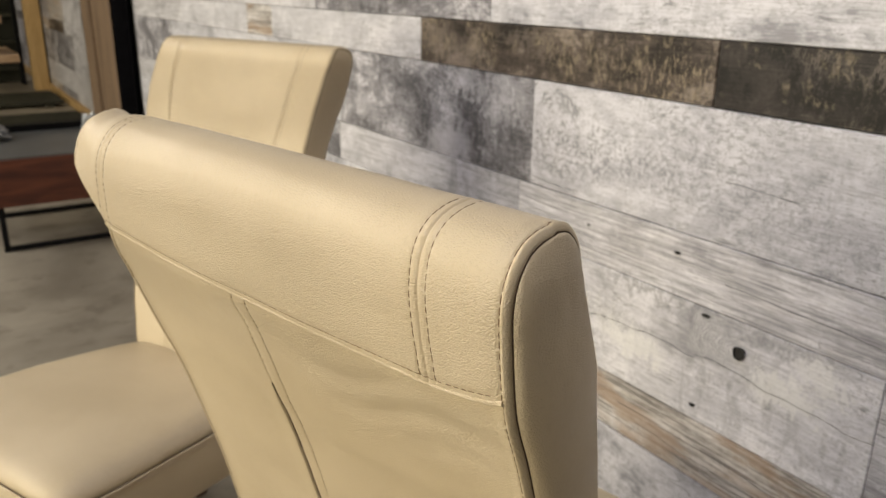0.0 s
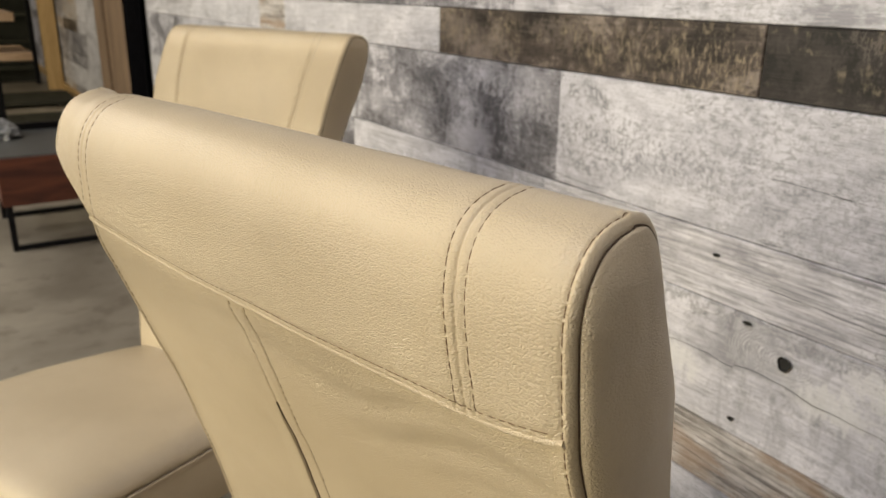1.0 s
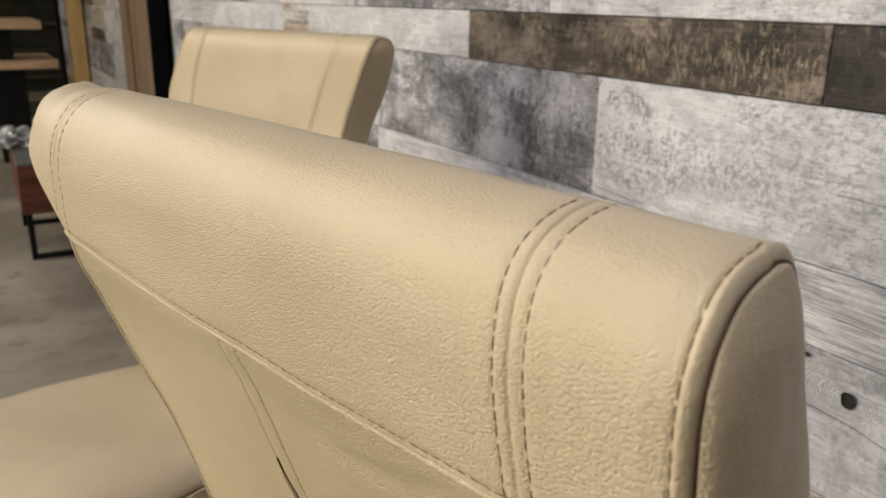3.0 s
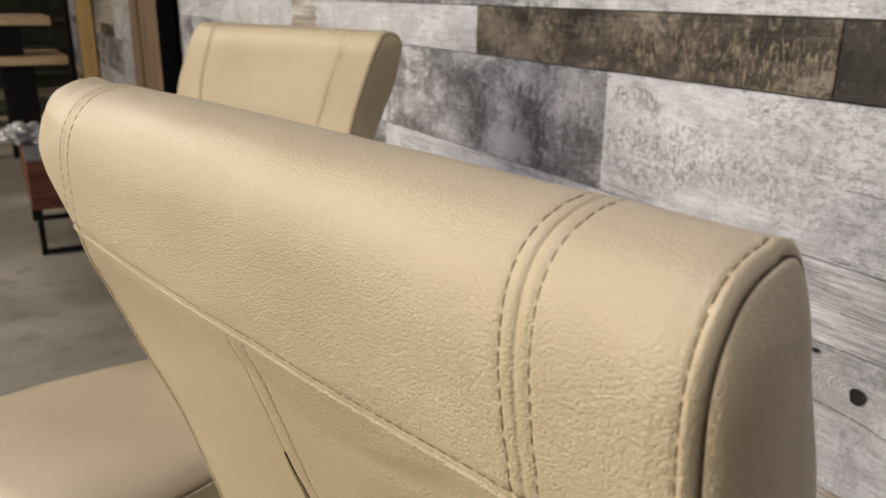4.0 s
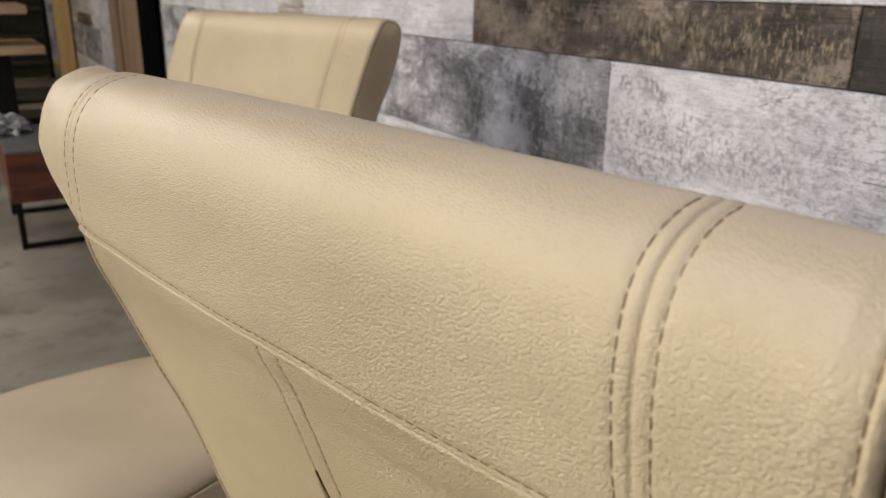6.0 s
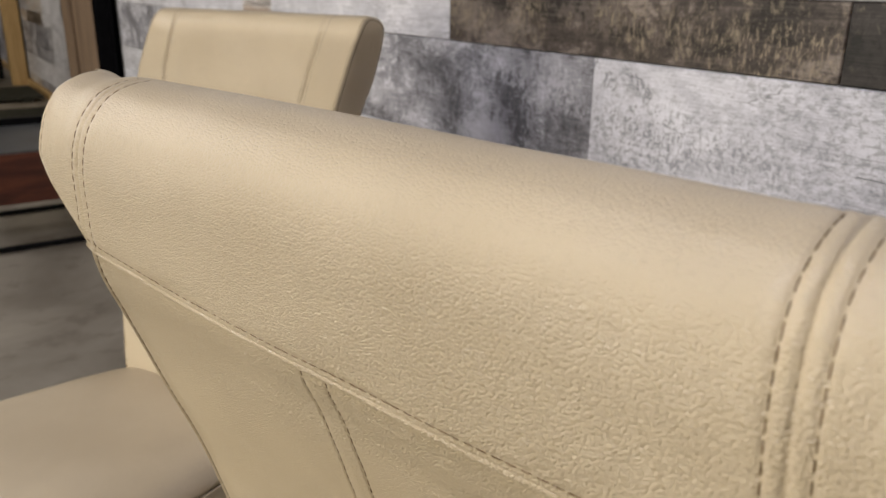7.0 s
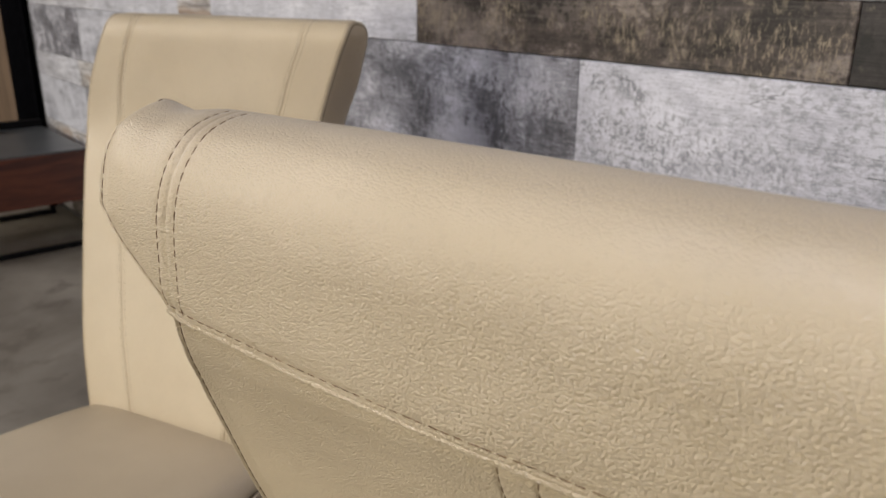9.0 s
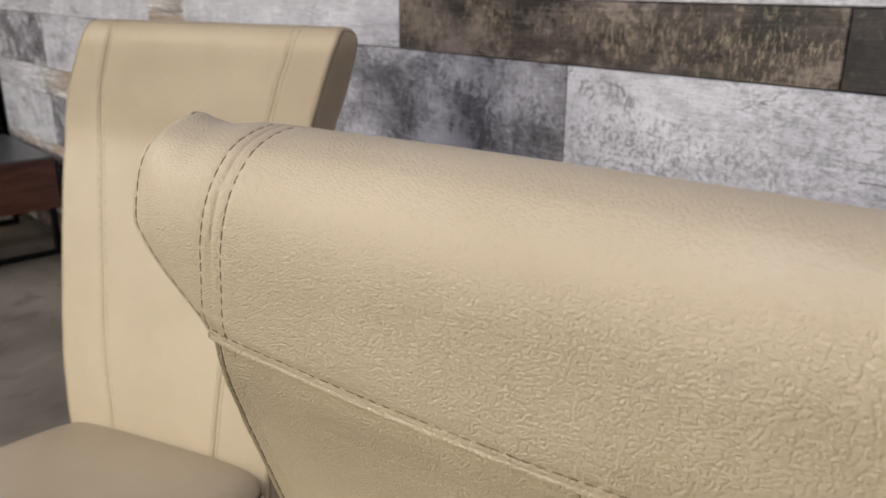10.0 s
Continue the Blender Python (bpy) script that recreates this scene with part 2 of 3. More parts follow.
W_LIGHT = board_material("board_white", (0.26, 0.257, 0.265), (0.47, 0.467, 0.475), (0.64, 0.635, 0.635), 0.40, 0.54, 0.25, 0.42, 0.16)
W_GREY = board_material("board_grey", (0.065, 0.062, 0.063), (0.21, 0.205, 0.21), (0.58, 0.57, 0.575), 0.41, 0.57, 0.9, 0.5, 0.12, drip=0.5, lines=0.15)
W_STAIN = board_material("board_stained", (0.075, 0.072, 0.073), (0.27, 0.265, 0.27), (0.60, 0.59, 0.595), 0.42, 0.59, 0.6, 0.7, 0.14, drip=0.5, chips=((1.30, 0.90, 0.10, 0.05, 0.45), (1.55, 0.90, 0.10, 0.04, 0.4)),
                         bare=((1.48, 0.80, 0.075, 0.045, 0.6), (1.72, 0.80, 0.05, 0.04, 0.35), (1.29, 0.92, 0.06, 0.05, 0.35), (1.42, 0.95, 0.06, 0.03, 0.4), (1.90, 0.83, 0.05, 0.03, 0.25)),
                         stains=((1.372, 0.845, 0.016, 0.06, 0.85), (1.40, 0.90, 0.06, 0.022, 0.7), (1.595, 0.85, 0.014, 0.05, 0.75), (1.66, 0.92, 0.07, 0.03, 0.5), (1.26, 0.84, 0.05, 0.05, 0.45)))
W_FLAKED = board_material("board_flaked", (0.30, 0.297, 0.305), (0.47, 0.467, 0.475), (0.64, 0.635, 0.635), 0.36, 0.54, 0.2, 0.5, 0.16,
                          chips=((1.06, 0.865, 0.13, 0.06, 0.62), (0.86, 0.87, 0.08, 0.05, 0.42), (0.66, 0.84, 0.12, 0.05, 0.25)),
                          stains=((1.075, 0.938, 0.022, 0.007, 0.85), (1.15, 0.944, 0.020, 0.007, 0.85), (1.11, 0.952, 0.006, 0.02, 0.6), (1.10, 0.812, 0.035, 0.006, 0.7)))
W_STREAK = board_material("board_streaked", (0.36, 0.35, 0.355), (0.56, 0.55, 0.555), (0.74, 0.73, 0.725), 0.40, 0.58, 0.1, 0.2, 0.9, cut=0.34, lines=0.3)
W_DARK = board_material("board_dark", (0.014, 0.012, 0.010), (0.075, 0.060, 0.048), (0.27, 0.225, 0.18), 0.41, 0.57, 0.6, 0.4, 0.3, gold=0.5, bare=((1.52, 1.03, 0.07, 0.035, 0.35), (1.40, 1.02, 0.04, 0.03, 0.3), (1.20, 1.05, 0.10, 0.015, 0.25)), stains=((1.00, 1.04, 0.05, 0.02, 0.5),),
                        zones=((0.85, 1.01, 0.13, 0.04, 1.0), (1.08, 1.03, 0.10, 0.03, 0.6), (1.37, 1.03, 0.05, 0.05, 0.8), (1.57, 1.03, 0.05, 0.05, 0.8)))
W_TAN = board_material("board_tan", (0.30, 0.265, 0.225), (0.54, 0.495, 0.435), (0.76, 0.73, 0.68), 0.40, 0.58, 0.1, 0.3, 1.0, tan=0.6, cut=0.22, lines=0.75)
W_SMOOTH = board_material("board_silver", (0.35, 0.345, 0.35), (0.57, 0.565, 0.57), (0.73, 0.72, 0.715), 0.38, 0.60, 0.3, 0.35, 0.25)
W_KNOTTY = board_material("board_knotty", (0.37, 0.365, 0.37), (0.58, 0.575, 0.58), (0.77, 0.76, 0.755), 0.38, 0.58, 0.35, 0.45, 0.3,
                          curl=((0.656, 0.609, 0.715, 0.608, 0.045, 0.032), (0.656, 0.609, 0.64, 0.60, 0.03, 0.02), (0.60, 0.56, 0.95, 0.575, 0.09, 0.02)),
                          stains=((0.84, 0.648, 0.13, 0.010, 0.5), (0.75, 0.60, 0.02, 0.045, 0.30), (0.60, 0.646, 0.10, 0.008, 0.35)),
                          bare=((0.58, 0.575, 0.06, 0.022, 0.6), (0.88, 0.54, 0.08, 0.02, 0.6), (0.52, 0.625, 0.05, 0.016, 0.5)))
W_SILVER = board_material("board_ash", (0.30, 0.295, 0.30), (0.50, 0.495, 0.50), (0.70, 0.69, 0.69), 0.38, 0.58, 0.5, 0.3, 0.35, lines=0.35)
W_DARKER = board_material("board_black_brown", (0.012, 0.011, 0.010), (0.040, 0.034, 0.030), (0.13, 0.11, 0.09), 0.43, 0.62, 0.5, 0.3, 0.3, gold=0.45,
                          bare=((0.69, 1.03, 0.05, 0.03, 0.12), (0.47, 1.045, 0.08, 0.010, 0.9), (0.60, 1.06, 0.04, 0.008, 0.5)), stains=((0.54, 1.01, 0.12, 0.03, 0.75), (0.40, 1.00, 0.12, 0.03, 0.7)))


def concrete():
    m = Mat("concrete_floor", 0.5)
    at = m.place()
    a = m.noise(at, 1.3, 7, 0.6, 0.4)
    s = m.noise(at, 7.0, 5, 0.6)
    c = m.mix(m.step(a, 0.3, 0.7), (0.155, 0.134, 0.107), (0.345, 0.31, 0.26))
    c = m.mix(m.math("MULTIPLY", m.step(s, 0.52, 0.66), 0.6), c, (0.13, 0.11, 0.088))
    m.colour(c)
    m.rough(m.math("ADD", m.math("MULTIPLY", a, 0.3), 0.32))
    m.bump(s, 0.2, 0.003)
    return m.m


FLOOR = concrete()


# ---- mesh helpers ----
def mesh_ob(name, verts, faces, material, parent=None, label="", smooth=False):
    me = bpy.data.meshes.new(name)
    me.from_pydata([tuple(v) for v in verts], [], [tuple(f) for f in faces])
    me.materials.append(material)
    if smooth:
        me.polygons.foreach_set("use_smooth", [True] * len(me.polygons))
    me.update()
    ob = new(name, me)
    if parent is not None:
        ob.parent = parent
    if label:
        tagged(ob, label)
    return ob


def part(name, bm, material, parent=None, label="", smooth=False):
    me = bpy.data.meshes.new(name)
    bmesh.ops.recalc_face_normals(bm, faces=bm.faces)
    bm.to_mesh(me)
    bm.free()
    me.materials.append(material)
    if smooth:
        me.polygons.foreach_set("use_smooth", [True] * len(me.polygons))
    ob = new(name, me)
    if parent is not None:
        ob.parent = parent
    if label:
        tagged(ob, label)
    return ob


def box(x0, x1, y0, y1, z0, z1, bevel=0.0, seg=2):
    bm = bmesh.new()
    bmesh.ops.create_cube(bm, size=1.0, matrix=Matrix.Translation(((x0 + x1) / 2, (y0 + y1) / 2, (z0 + z1) / 2)) @ Matrix.Diagonal((x1 - x0, y1 - y0, z1 - z0, 1)))
    if bevel:
        bmesh.ops.bevel(bm, geom=bm.edges[:], offset=bevel, segments=seg, affect="EDGES", profile=0.6)
    return bm


def root(name, label, category, m=None, group="", kind=""):
    ob = new(name)
    ob.empty_display_size = 0.1
    if m is not None:
        ob.matrix_world = m
    return tagged(ob, label, category, group, kind)


def tube(points, radius, closed=False, n=8):
    """Verts and faces of a round cord along points."""
    pts = np.array(points, float)
    k = len(pts)
    tan = np.roll(pts, -1, 0) - np.roll(pts, 1, 0)
    if not closed:
        tan[0], tan[-1] = pts[1] - pts[0], pts[-1] - pts[-2]
    tan /= np.linalg.norm(tan, axis=1)[:, None]
    ref = np.where(np.abs(tan[:, :1]) < 0.8, np.array([[1.0, 0, 0]]), np.array([[0, 0, 1.0]]))
    a = np.cross(tan, ref)
    a /= np.linalg.norm(a, axis=1)[:, None]
    b = np.cross(tan, a)
    ang = np.arange(n) * 2 * np.pi / n
    v = pts[:, None] + radius * (np.cos(ang)[None, :, None] * a[:, None] + np.sin(ang)[None, :, None] * b[:, None])
    f = []
    for i in range(k if closed else k - 1):
        j = (i + 1) % k
        for q in range(n):
            r = (q + 1) % n
            f.append((i * n + q, i * n + r, j * n + r, j * n + q))
    if not closed:
        f.append(tuple(range(n)))
        f.append(tuple((k - 1) * n + q for q in reversed(range(n))))
    return v.reshape(-1, 3), f


# ---- the dining chair ----
REAR = [(0.135, 0.30), (0.129, 0.45), (0.119, 0.53), (0.106, 0.602), (0.088, 0.684), (0.071, 0.744), (0.054, 0.80), (0.036, 0.845), (0.015, 0.90),
        (0.001, 0.932), (-0.005, 0.955), (-0.008, 0.98), (-0.009, 1.003), (-0.005, 1.021), (0.004, 1.0335), (0.016, 1.0390), (0.028, 1.0405)]
FRONT = [(0.028, 1.0405), (0.043, 1.0365), (0.056, 1.021), (0.065, 0.99), (0.072, 0.96), (0.079, 0.93), (0.086, 0.90), (0.100, 0.85), (0.117, 0.80),
         (0.143, 0.72), (0.168, 0.64), (0.192, 0.56), (0.211, 0.48), (0.221, 0.43), (0.226, 0.36), (0.228, 0.30)]


def spline(ctrl, share):
    """Points along a Catmull-Rom curve, at the given shares of its length."""
    c = np.array([ctrl[0]] + list(ctrl) + [ctrl[-1]], float)
    out = []
    for i in range(1, len(c) - 2):
        t = np.linspace(0, 1, 24, endpoint=False)[:, None]
        p0, p1, p2, p3 = c[i - 1], c[i], c[i + 1], c[i + 2]
        out.append(0.5 * (2 * p1 + (p2 - p0) * t + (2 * p0 - 5 * p1 + 4 * p2 - p3) * t ** 2 + (3 * p1 - p0 - 3 * p2 + p3) * t ** 3))
    out = np.vstack(out + [c[-1:]])
    d = np.concatenate([[0], np.cumsum(np.linalg.norm(np.diff(out, axis=0), axis=1))])
    s = share * d[-1]
    return np.stack([np.interp(s, d, out[:, 0]), np.interp(s, d, out[:, 1])], 1)


NS = 190
SHARE = np.interp(np.arange(NS), [0, 70, NS - 1], [0, 0.76, 1.0])  # closer together over the roll
PROFILE = np.vstack([spline(REAR, SHARE), spline(FRONT, 1 - SHARE[::-1])[1:]])
APEX = NS - 1
_t = np.gradient(PROFILE, axis=0)
_t /= np.linalg.norm(_t, axis=1)[:, None]
PNORM = np.stack([-_t[:, 1], _t[:, 0]], 1)


TAPERED = True


def half_width(s, side=1):
    """Half the back's width along the profile: the used chair's rear is wider than its front and one end of its roll tapers; the other chair bulges to one side."""
    s, side = np.broadcast_arrays(np.asarray(s, float), np.asarray(side, float))
    z = np.interp(s, np.arange(len(PROFILE)), PROFILE[:, 1])
    if not TAPERED:
        plus = np.interp(z, [0.3, 0.43, 0.52, 0.60, 0.73, 0.82, 0.90, 0.945, 1.0, 1.025, 1.04], [0.178, 0.186, 0.205, 0.217, 0.236, 0.248, 0.254, 0.250, 0.235, 0.226, 0.221])
        minus = np.interp(z, [0.3, 0.43, 0.70, 0.86, 0.92, 0.965, 1.0, 1.026, 1.04], [0.190, 0.193, 0.193, 0.195, 0.204, 0.215, 0.224, 0.232, 0.233])
        return np.where(side > 0, plus, minus)
    w = np.interp(z, [0.3, 0.43, 0.7, 0.84, 0.90, 0.93, 0.96, 1.05], [0.200, 0.202, 0.222, 0.2365, 0.2405, 0.2425, 0.2435, 0.2425])
    front = np.interp(z, [0.3, 0.43, 0.7, 0.88, 0.96, 1.05], [0.200, 0.202, 0.218, 0.2295, 0.2325, 0.2330])
    front = front + np.where(side > 0, np.interp(z, [0.45, 0.85, 0.95, 1.0], [0.002, 0.007, 0.009, 0.004]), 0.0)
    taper = np.interp(z, [0.3, 0.43, 0.8, 0.90, 0.935, 0.952, 0.962, 0.98, 1.0, 1.05], [0.198, 0.200, 0.207, 0.205, 0.1985, 0.1965, 0.202, 0.221, 0.2395, 0.246])
    k = np.clip((s - APEX) / 70 + 0.3, 0, 1)
    return np.where(side < 0, taper, w - 0.0030) * (1 - k) + front * k


def flap_z(x):
    return 0.9402 + 0.0105 * np.clip((x - 0.17) / 0.07, 0, 1) ** 2 + 0.0135 * np.clip((-x - 0.03) / 0.165, 0, 1) ** 2


def seam_x(s, z, side):
    """Where the long double seams run: straight over the roll, closing in down the front."""
    front = np.interp(z, [0.30, 0.43, 0.98, 1.0405], [0.092, 0.102, 0.164, 0.184])
    if not TAPERED:
        plus = np.interp(z, [0.30, 0.43, 0.54, 0.61, 0.70, 0.82, 0.90, 0.95, 1.0, 1.03], [0.075, 0.090, 0.114, 0.128, 0.144, 0.165, 0.178, 0.181, 0.173, 0.166])
        minus = np.interp(z, [0.30, 0.44, 0.55, 0.86, 0.925, 0.97, 1.0, 1.03], [0.095, 0.097, 0.101, 0.119, 0.135, 0.145, 0.155, 0.162])
        front = np.where(side > 0, plus, minus)
    return np.where(s <= APEX, np.where(side > 0, 0.187, 0.186), front) - 0.0068 * np.clip((z - 0.96) / 0.07, 0, 1) * TAPERED


def middle_x(z):
    """Where the rear's middle seam and its zip run."""
    return np.interp(z, [0.40, 0.83, 0.87, 0.935], [-0.030, -0.0170, -0.0160, -0.0150])


def seam_skew(z):
    """The roll's seams lean a little to one side towards the top."""
    return (0.0048 * np.clip((z - 0.97) / 0.07, 0, 1) - 0.004) * TAPERED


def waves(x, y, seed, count=10, low=6.0, high=30.0):
    rng = np.random.RandomState(seed)
    out = 0
    for _ in range(count):
        k, a, p = rng.uniform(low, high), rng.uniform(0, 6.283), rng.uniform(0, 6.283)
        out = out + np.sin(k * (np.cos(a) * x + np.sin(a) * y) + p) / count ** 0.5
    return out


def bell(d, w):
    return np.exp(-(d / w) ** 2)


def back_surface(x, s):
    """Points of the back's upholstery: x across, s along the profile from the foot of the rear over the roll to the foot of the front."""
    x, s = np.broadcast_arrays(np.asarray(x, float), np.asarray(s, float))
    i = np.arange(len(PROFILE))
    y, z = np.interp(s, i, PROFILE[:, 0]), np.interp(s, i, PROFILE[:, 1])
    ny, nz = np.interp(s, i, PNORM[:, 0]), np.interp(s, i, PNORM[:, 1])
    w = half_width(s, np.sign(x))
    edge = w - np.abs(x)
    e = np.clip(1 - edge / 0.0040, 0, 1)
    d = 0.0005 * bell(edge - 0.0026, 0.0014) - 0.0046 * (1 - np.sqrt(np.clip(1 - e ** 2, 0, 1)))
    rear = s <= APEX
    fz = flap_z(x)
    up = np.clip((z - fz) / 0.004, 0, 1)
    hold = np.clip((edge - 0.003) / 0.010, 0, 1)
    flap = 0.0034 * up ** 0.5 * hold + 0.0017 * (1 - hold) + hold * (0.0005 * bell(z - fz - 0.002, 0.003) - 0.0008 * bell(z - fz - 0.0055, 0.0016))
    below = -0.0016 * bell(z - fz + 0.002, 0.005) * hold + 0.0017 * (1 - hold)
    d = d + np.where(rear, np.where(z > fz, flap, below), np.where(rear, 0.0, 0.0034 * np.clip((1.0405 - z) * -40 + 1, 0, 1)))
    on = np.where(rear, (z > fz).astype(float), 1.0)
    g = np.abs(np.abs(x - seam_skew(z)) - seam_x(s, z, np.sign(x)))
    fr = np.where(rear, 1.0, np.clip((1.035 - z) / 0.08, 0, 1) * 0.4 + 1)
    d = d + on * fr * (-0.0008 * bell(g, 0.0008 * fr) + 0.0003 * bell(g - 0.0030, 0.002) - 0.0005 * bell(g - 0.0060, 0.0010) + 0.0002 * bell(g - 0.011, 0.004))
    d = d - np.where(rear, 0.0, np.clip((1.04 - z) / 0.03, 0, 1)) * 0.0014 * bell(g, 0.0024)
    d = d - 0.0006 * bell(edge - 0.0048, 0.0009)
    # the rear's middle seam and, lower down, its placket
    xm = middle_x(z)
    m = x - xm
    low = np.where(rear & (z < fz), 1.0, 0.0)
    slit = np.clip((0.848 - z) / 0.02, 0, 1)
    d = d + low * (-0.0008 * (bell(m - 0.0085, 0.001) + bell(m + 0.0085, 0.001)) + 0.0006 * bell(m, 0.005))
    d = d + low * slit * (0.0013 * np.clip((-0.0085 - m) / 0.0012, 0, 1) * np.clip((m + 0.032) / 0.018, 0, 1) - 0.0008 * bell(m + 0.0072, 0.0012))
    # slack in the hide: folds under the flap, puckers by the edges
    d = d + np.where(rear, 0.0008, 0.0003) * waves(x, z, 3, 10, 8, 38) * np.clip((edge - 0.01) / 0.03, 0, 1)
    fold = low * np.clip((edge - 0.006) / 0.02, 0, 1) * bell(z - 0.905, 0.035) * np.clip((x + 0.02) / 0.15, 0, 1)
    d = d + 0.0007 * fold * np.sin(230 * (z + 0.10 * x ** 2 + 0.02 * np.sin(24 * x)))
    d = d + np.where(rear, 0.00022, 0.00015) * waves(x * 0.7, z * 2.2, 8, 12, 50, 120) * np.clip((edge - 0.01) / 0.02, 0, 1)
    left = np.clip((-x - 0.192) / 0.03, 0, 1) * np.clip((z - 0.985) / 0.03, 0, 1) * TAPERED
    d = d - left * (0.0042 * (0.5 + 0.5 * np.sin(95 * x + 70 * y)) + 0.0007 * waves(x * 1.3, y * 0.8 + 0.3 * z, 31, 9, 120, 300))
    k = np.clip((z - 0.985) / 0.055, 0, 1)
    droop = 0.0048 * np.clip((x + 0.10) / 0.33, 0, 1) * k * k * (3 - 2 * k) * TAPERED  # the used chair's roll has settled towards one end
    return np.stack([x, y + ny * d, z + nz * d - droop], -1)


def stitches(parent, xs, ss, label, material=None, step=0.0060, size=0.0046, r=0.00026):
    """A row of short thread stitches along a line of the back's surface, joined into one mesh."""
    p = back_surface(xs, ss)
    e = 0.6
    du = back_surface(np.asarray(xs) + 0.0012, ss) - back_surface(np.asarray(xs) - 0.0012, ss)
    dv = back_surface(xs, np.asarray(ss) + e) - back_surface(xs, np.asarray(ss) - e)
    nrm = np.cross(du, dv)
    nrm /= np.linalg.norm(nrm, axis=1)[:, None]
    dist = np.concatenate([[0], np.cumsum(np.linalg.norm(np.diff(p, axis=0), axis=1))])
    rng = np.random.RandomState(len(xs))
    verts, faces = [], []
    for a in np.arange(step * 0.3, dist[-1] - size, step):
        a = a + rng.uniform(-0.0006, 0.0006)
        q = np.linspace(a, a + size * rng.uniform(0.85, 1.1), 4)
        c = np.stack([np.interp(q, dist, p[:, k]) for k in range(3)], 1)
        nn = np.stack([np.interp(q, dist, nrm[:, k]) for k in range(3)], 1)
        c = c + nn * (np.array([-0.2, 0.75, 0.75, -0.2]) * r)[:, None]
        v, f = tube(c, r, n=5)
        base = len(verts)
        verts.extend(v)
        faces.extend(tuple(base + i for i in ff) for ff in f)
    return mesh_ob("stitching", verts, faces, material or THREAD, parent, label, True)


def dining_chair(m):
    chair = root("dining_chair", "cream leather parsons dining chair with a rolled back", "chair", m, "cream dining chairs")
    xs = np.unique(np.concatenate([np.linspace(-1, 1, 300), *[c + np.linspace(-0.05, 0.05, 40) for c in (-0.76, 0.76)], *[k * (1 - 0.07 * np.linspace(0, 1, 44) ** 2.4) for k in (-1, 1)], np.linspace(-0.30, 0.04, 110)]))
    xs = np.array([x for i, x in enumerate(xs) if i in (0, len(xs) - 1) or abs(x) > 0.9985 or (x - xs[i - 1] > 0.0005 and xs[i + 1] - x > 0.0002)])
    ss = np.arange(len(PROFILE))
    wide = {k: half_width(ss, k) for k in (-1, 1)}
    grid = back_surface(np.where(xs[None, :] < 0, xs[None, :] * wide[-1][:, None], xs[None, :] * wide[1][:, None]), ss[:, None])
    nr, nc = grid.shape[:2]
    idx = np.arange(nr * nc).reshape(nr, nc)
    welt = int((xs < -0.980).sum())

    def sheet(name, c0, c1, label):
        cells = np.stack([idx[:-1, c0:c1 - 1], idx[:-1, c0 + 1:c1], idx[1:, c0 + 1:c1], idx[1:, c0:c1 - 1]], -1).reshape(-1, 4)
        used, flat = np.unique(cells, return_inverse=True)
        return mesh_ob(name, grid.reshape(-1, 3)[used], flat.reshape(-1, 4).tolist(), LEATHER, owner, label, True)

    owner = chair
    back = owner = sheet("backrest", welt, nc - welt, "rolled leather back with stitched seams")
    sheet("piping", 0, welt + 1, "rounded leather welt")
    sheet("piping", nc - welt - 1, nc, "rounded leather welt")
    # side panels, padded and wrinkled, sewn to the welt; a dark cord paints the crease's shade
    for side in (-1, 1):
        rim = grid[:, 0 if side < 0 else -1]
        last, cols = NS - 2, 41
        k = np.arange(last)
        t = (0.5 - 0.5 * np.cos(np.pi * np.arange(cols) / (cols - 1)))[None, :, None]
        panel = rim[k][:, None] * (1 - t) + rim[nr - 1 - k][:, None] * t
        fade = np.clip((last - 1 - k) / 24, 0, 1)[:, None] ** 0.5
        lift = np.sin(np.pi * t[..., 0]) ** 0.45
        py, pz = panel[..., 1], panel[..., 2]
        wrinkle = waves(py * 1.0 + 0.35 * pz, pz * 0.45, 21, 14, 200, 620) * bell(pz - 0.975, 0.045) * 0.00030 + waves(py, pz, 23, 8, 30, 90) * 0.0005
        panel[..., 0] += side * ((0.0030 if TAPERED and side < 0 else np.interp(pz, [0.80, 0.88, 0.95, 1.0, 1.03], [0.008, 0.0110, 0.0118, 0.0095, 0.004]) * (1.0 if TAPERED else 0.35)) * lift * fade + wrinkle * np.clip(lift * 2 - 0.9, 0, 1) * fade)
        cell = np.arange(last * cols).reshape(last, cols)
        f = np.stack([cell[:-1, :-1], cell[:-1, 1:], cell[1:, 1:], cell[1:, :-1]], -1).reshape(-1, 4)
        mesh_ob("side_panel", panel.reshape(-1, 3), (f if side > 0 else f[:, ::-1]).tolist(), LEATHER, chair, "smooth leather side panel", True)
        v, f = tube(rim[::2] + np.array([side * 0.0001, 0, 0]), 0.0006, n=6)
        mesh_ob("crease_shade_line", v, f, CREASE_SHADE, back, "dark cord drawn as the shade in the sewn crease", True)
        s = np.linspace(0, 2 * NS - 2, 420)
        hw = half_width(s, side)
        stitches(back, side * (hw - 0.0048), s, "brown edge stitching")
        # the double seam over the roll and down the front
        first = np.searchsorted(PROFILE[:NS, 1], 0.944)
        s = np.linspace(first, 2 * NS - 2, 420)
        z = np.interp(s, ss, PROFILE[:, 1])
        for off in (-0.0060, 0.0060):
            stitches(back, seam_skew(z) + side * (seam_x(s, z, side) + off), s, "brown double stitching")
    # flap's hem and the rear's middle seam
    x = np.linspace(-0.196, 0.2365, 130)
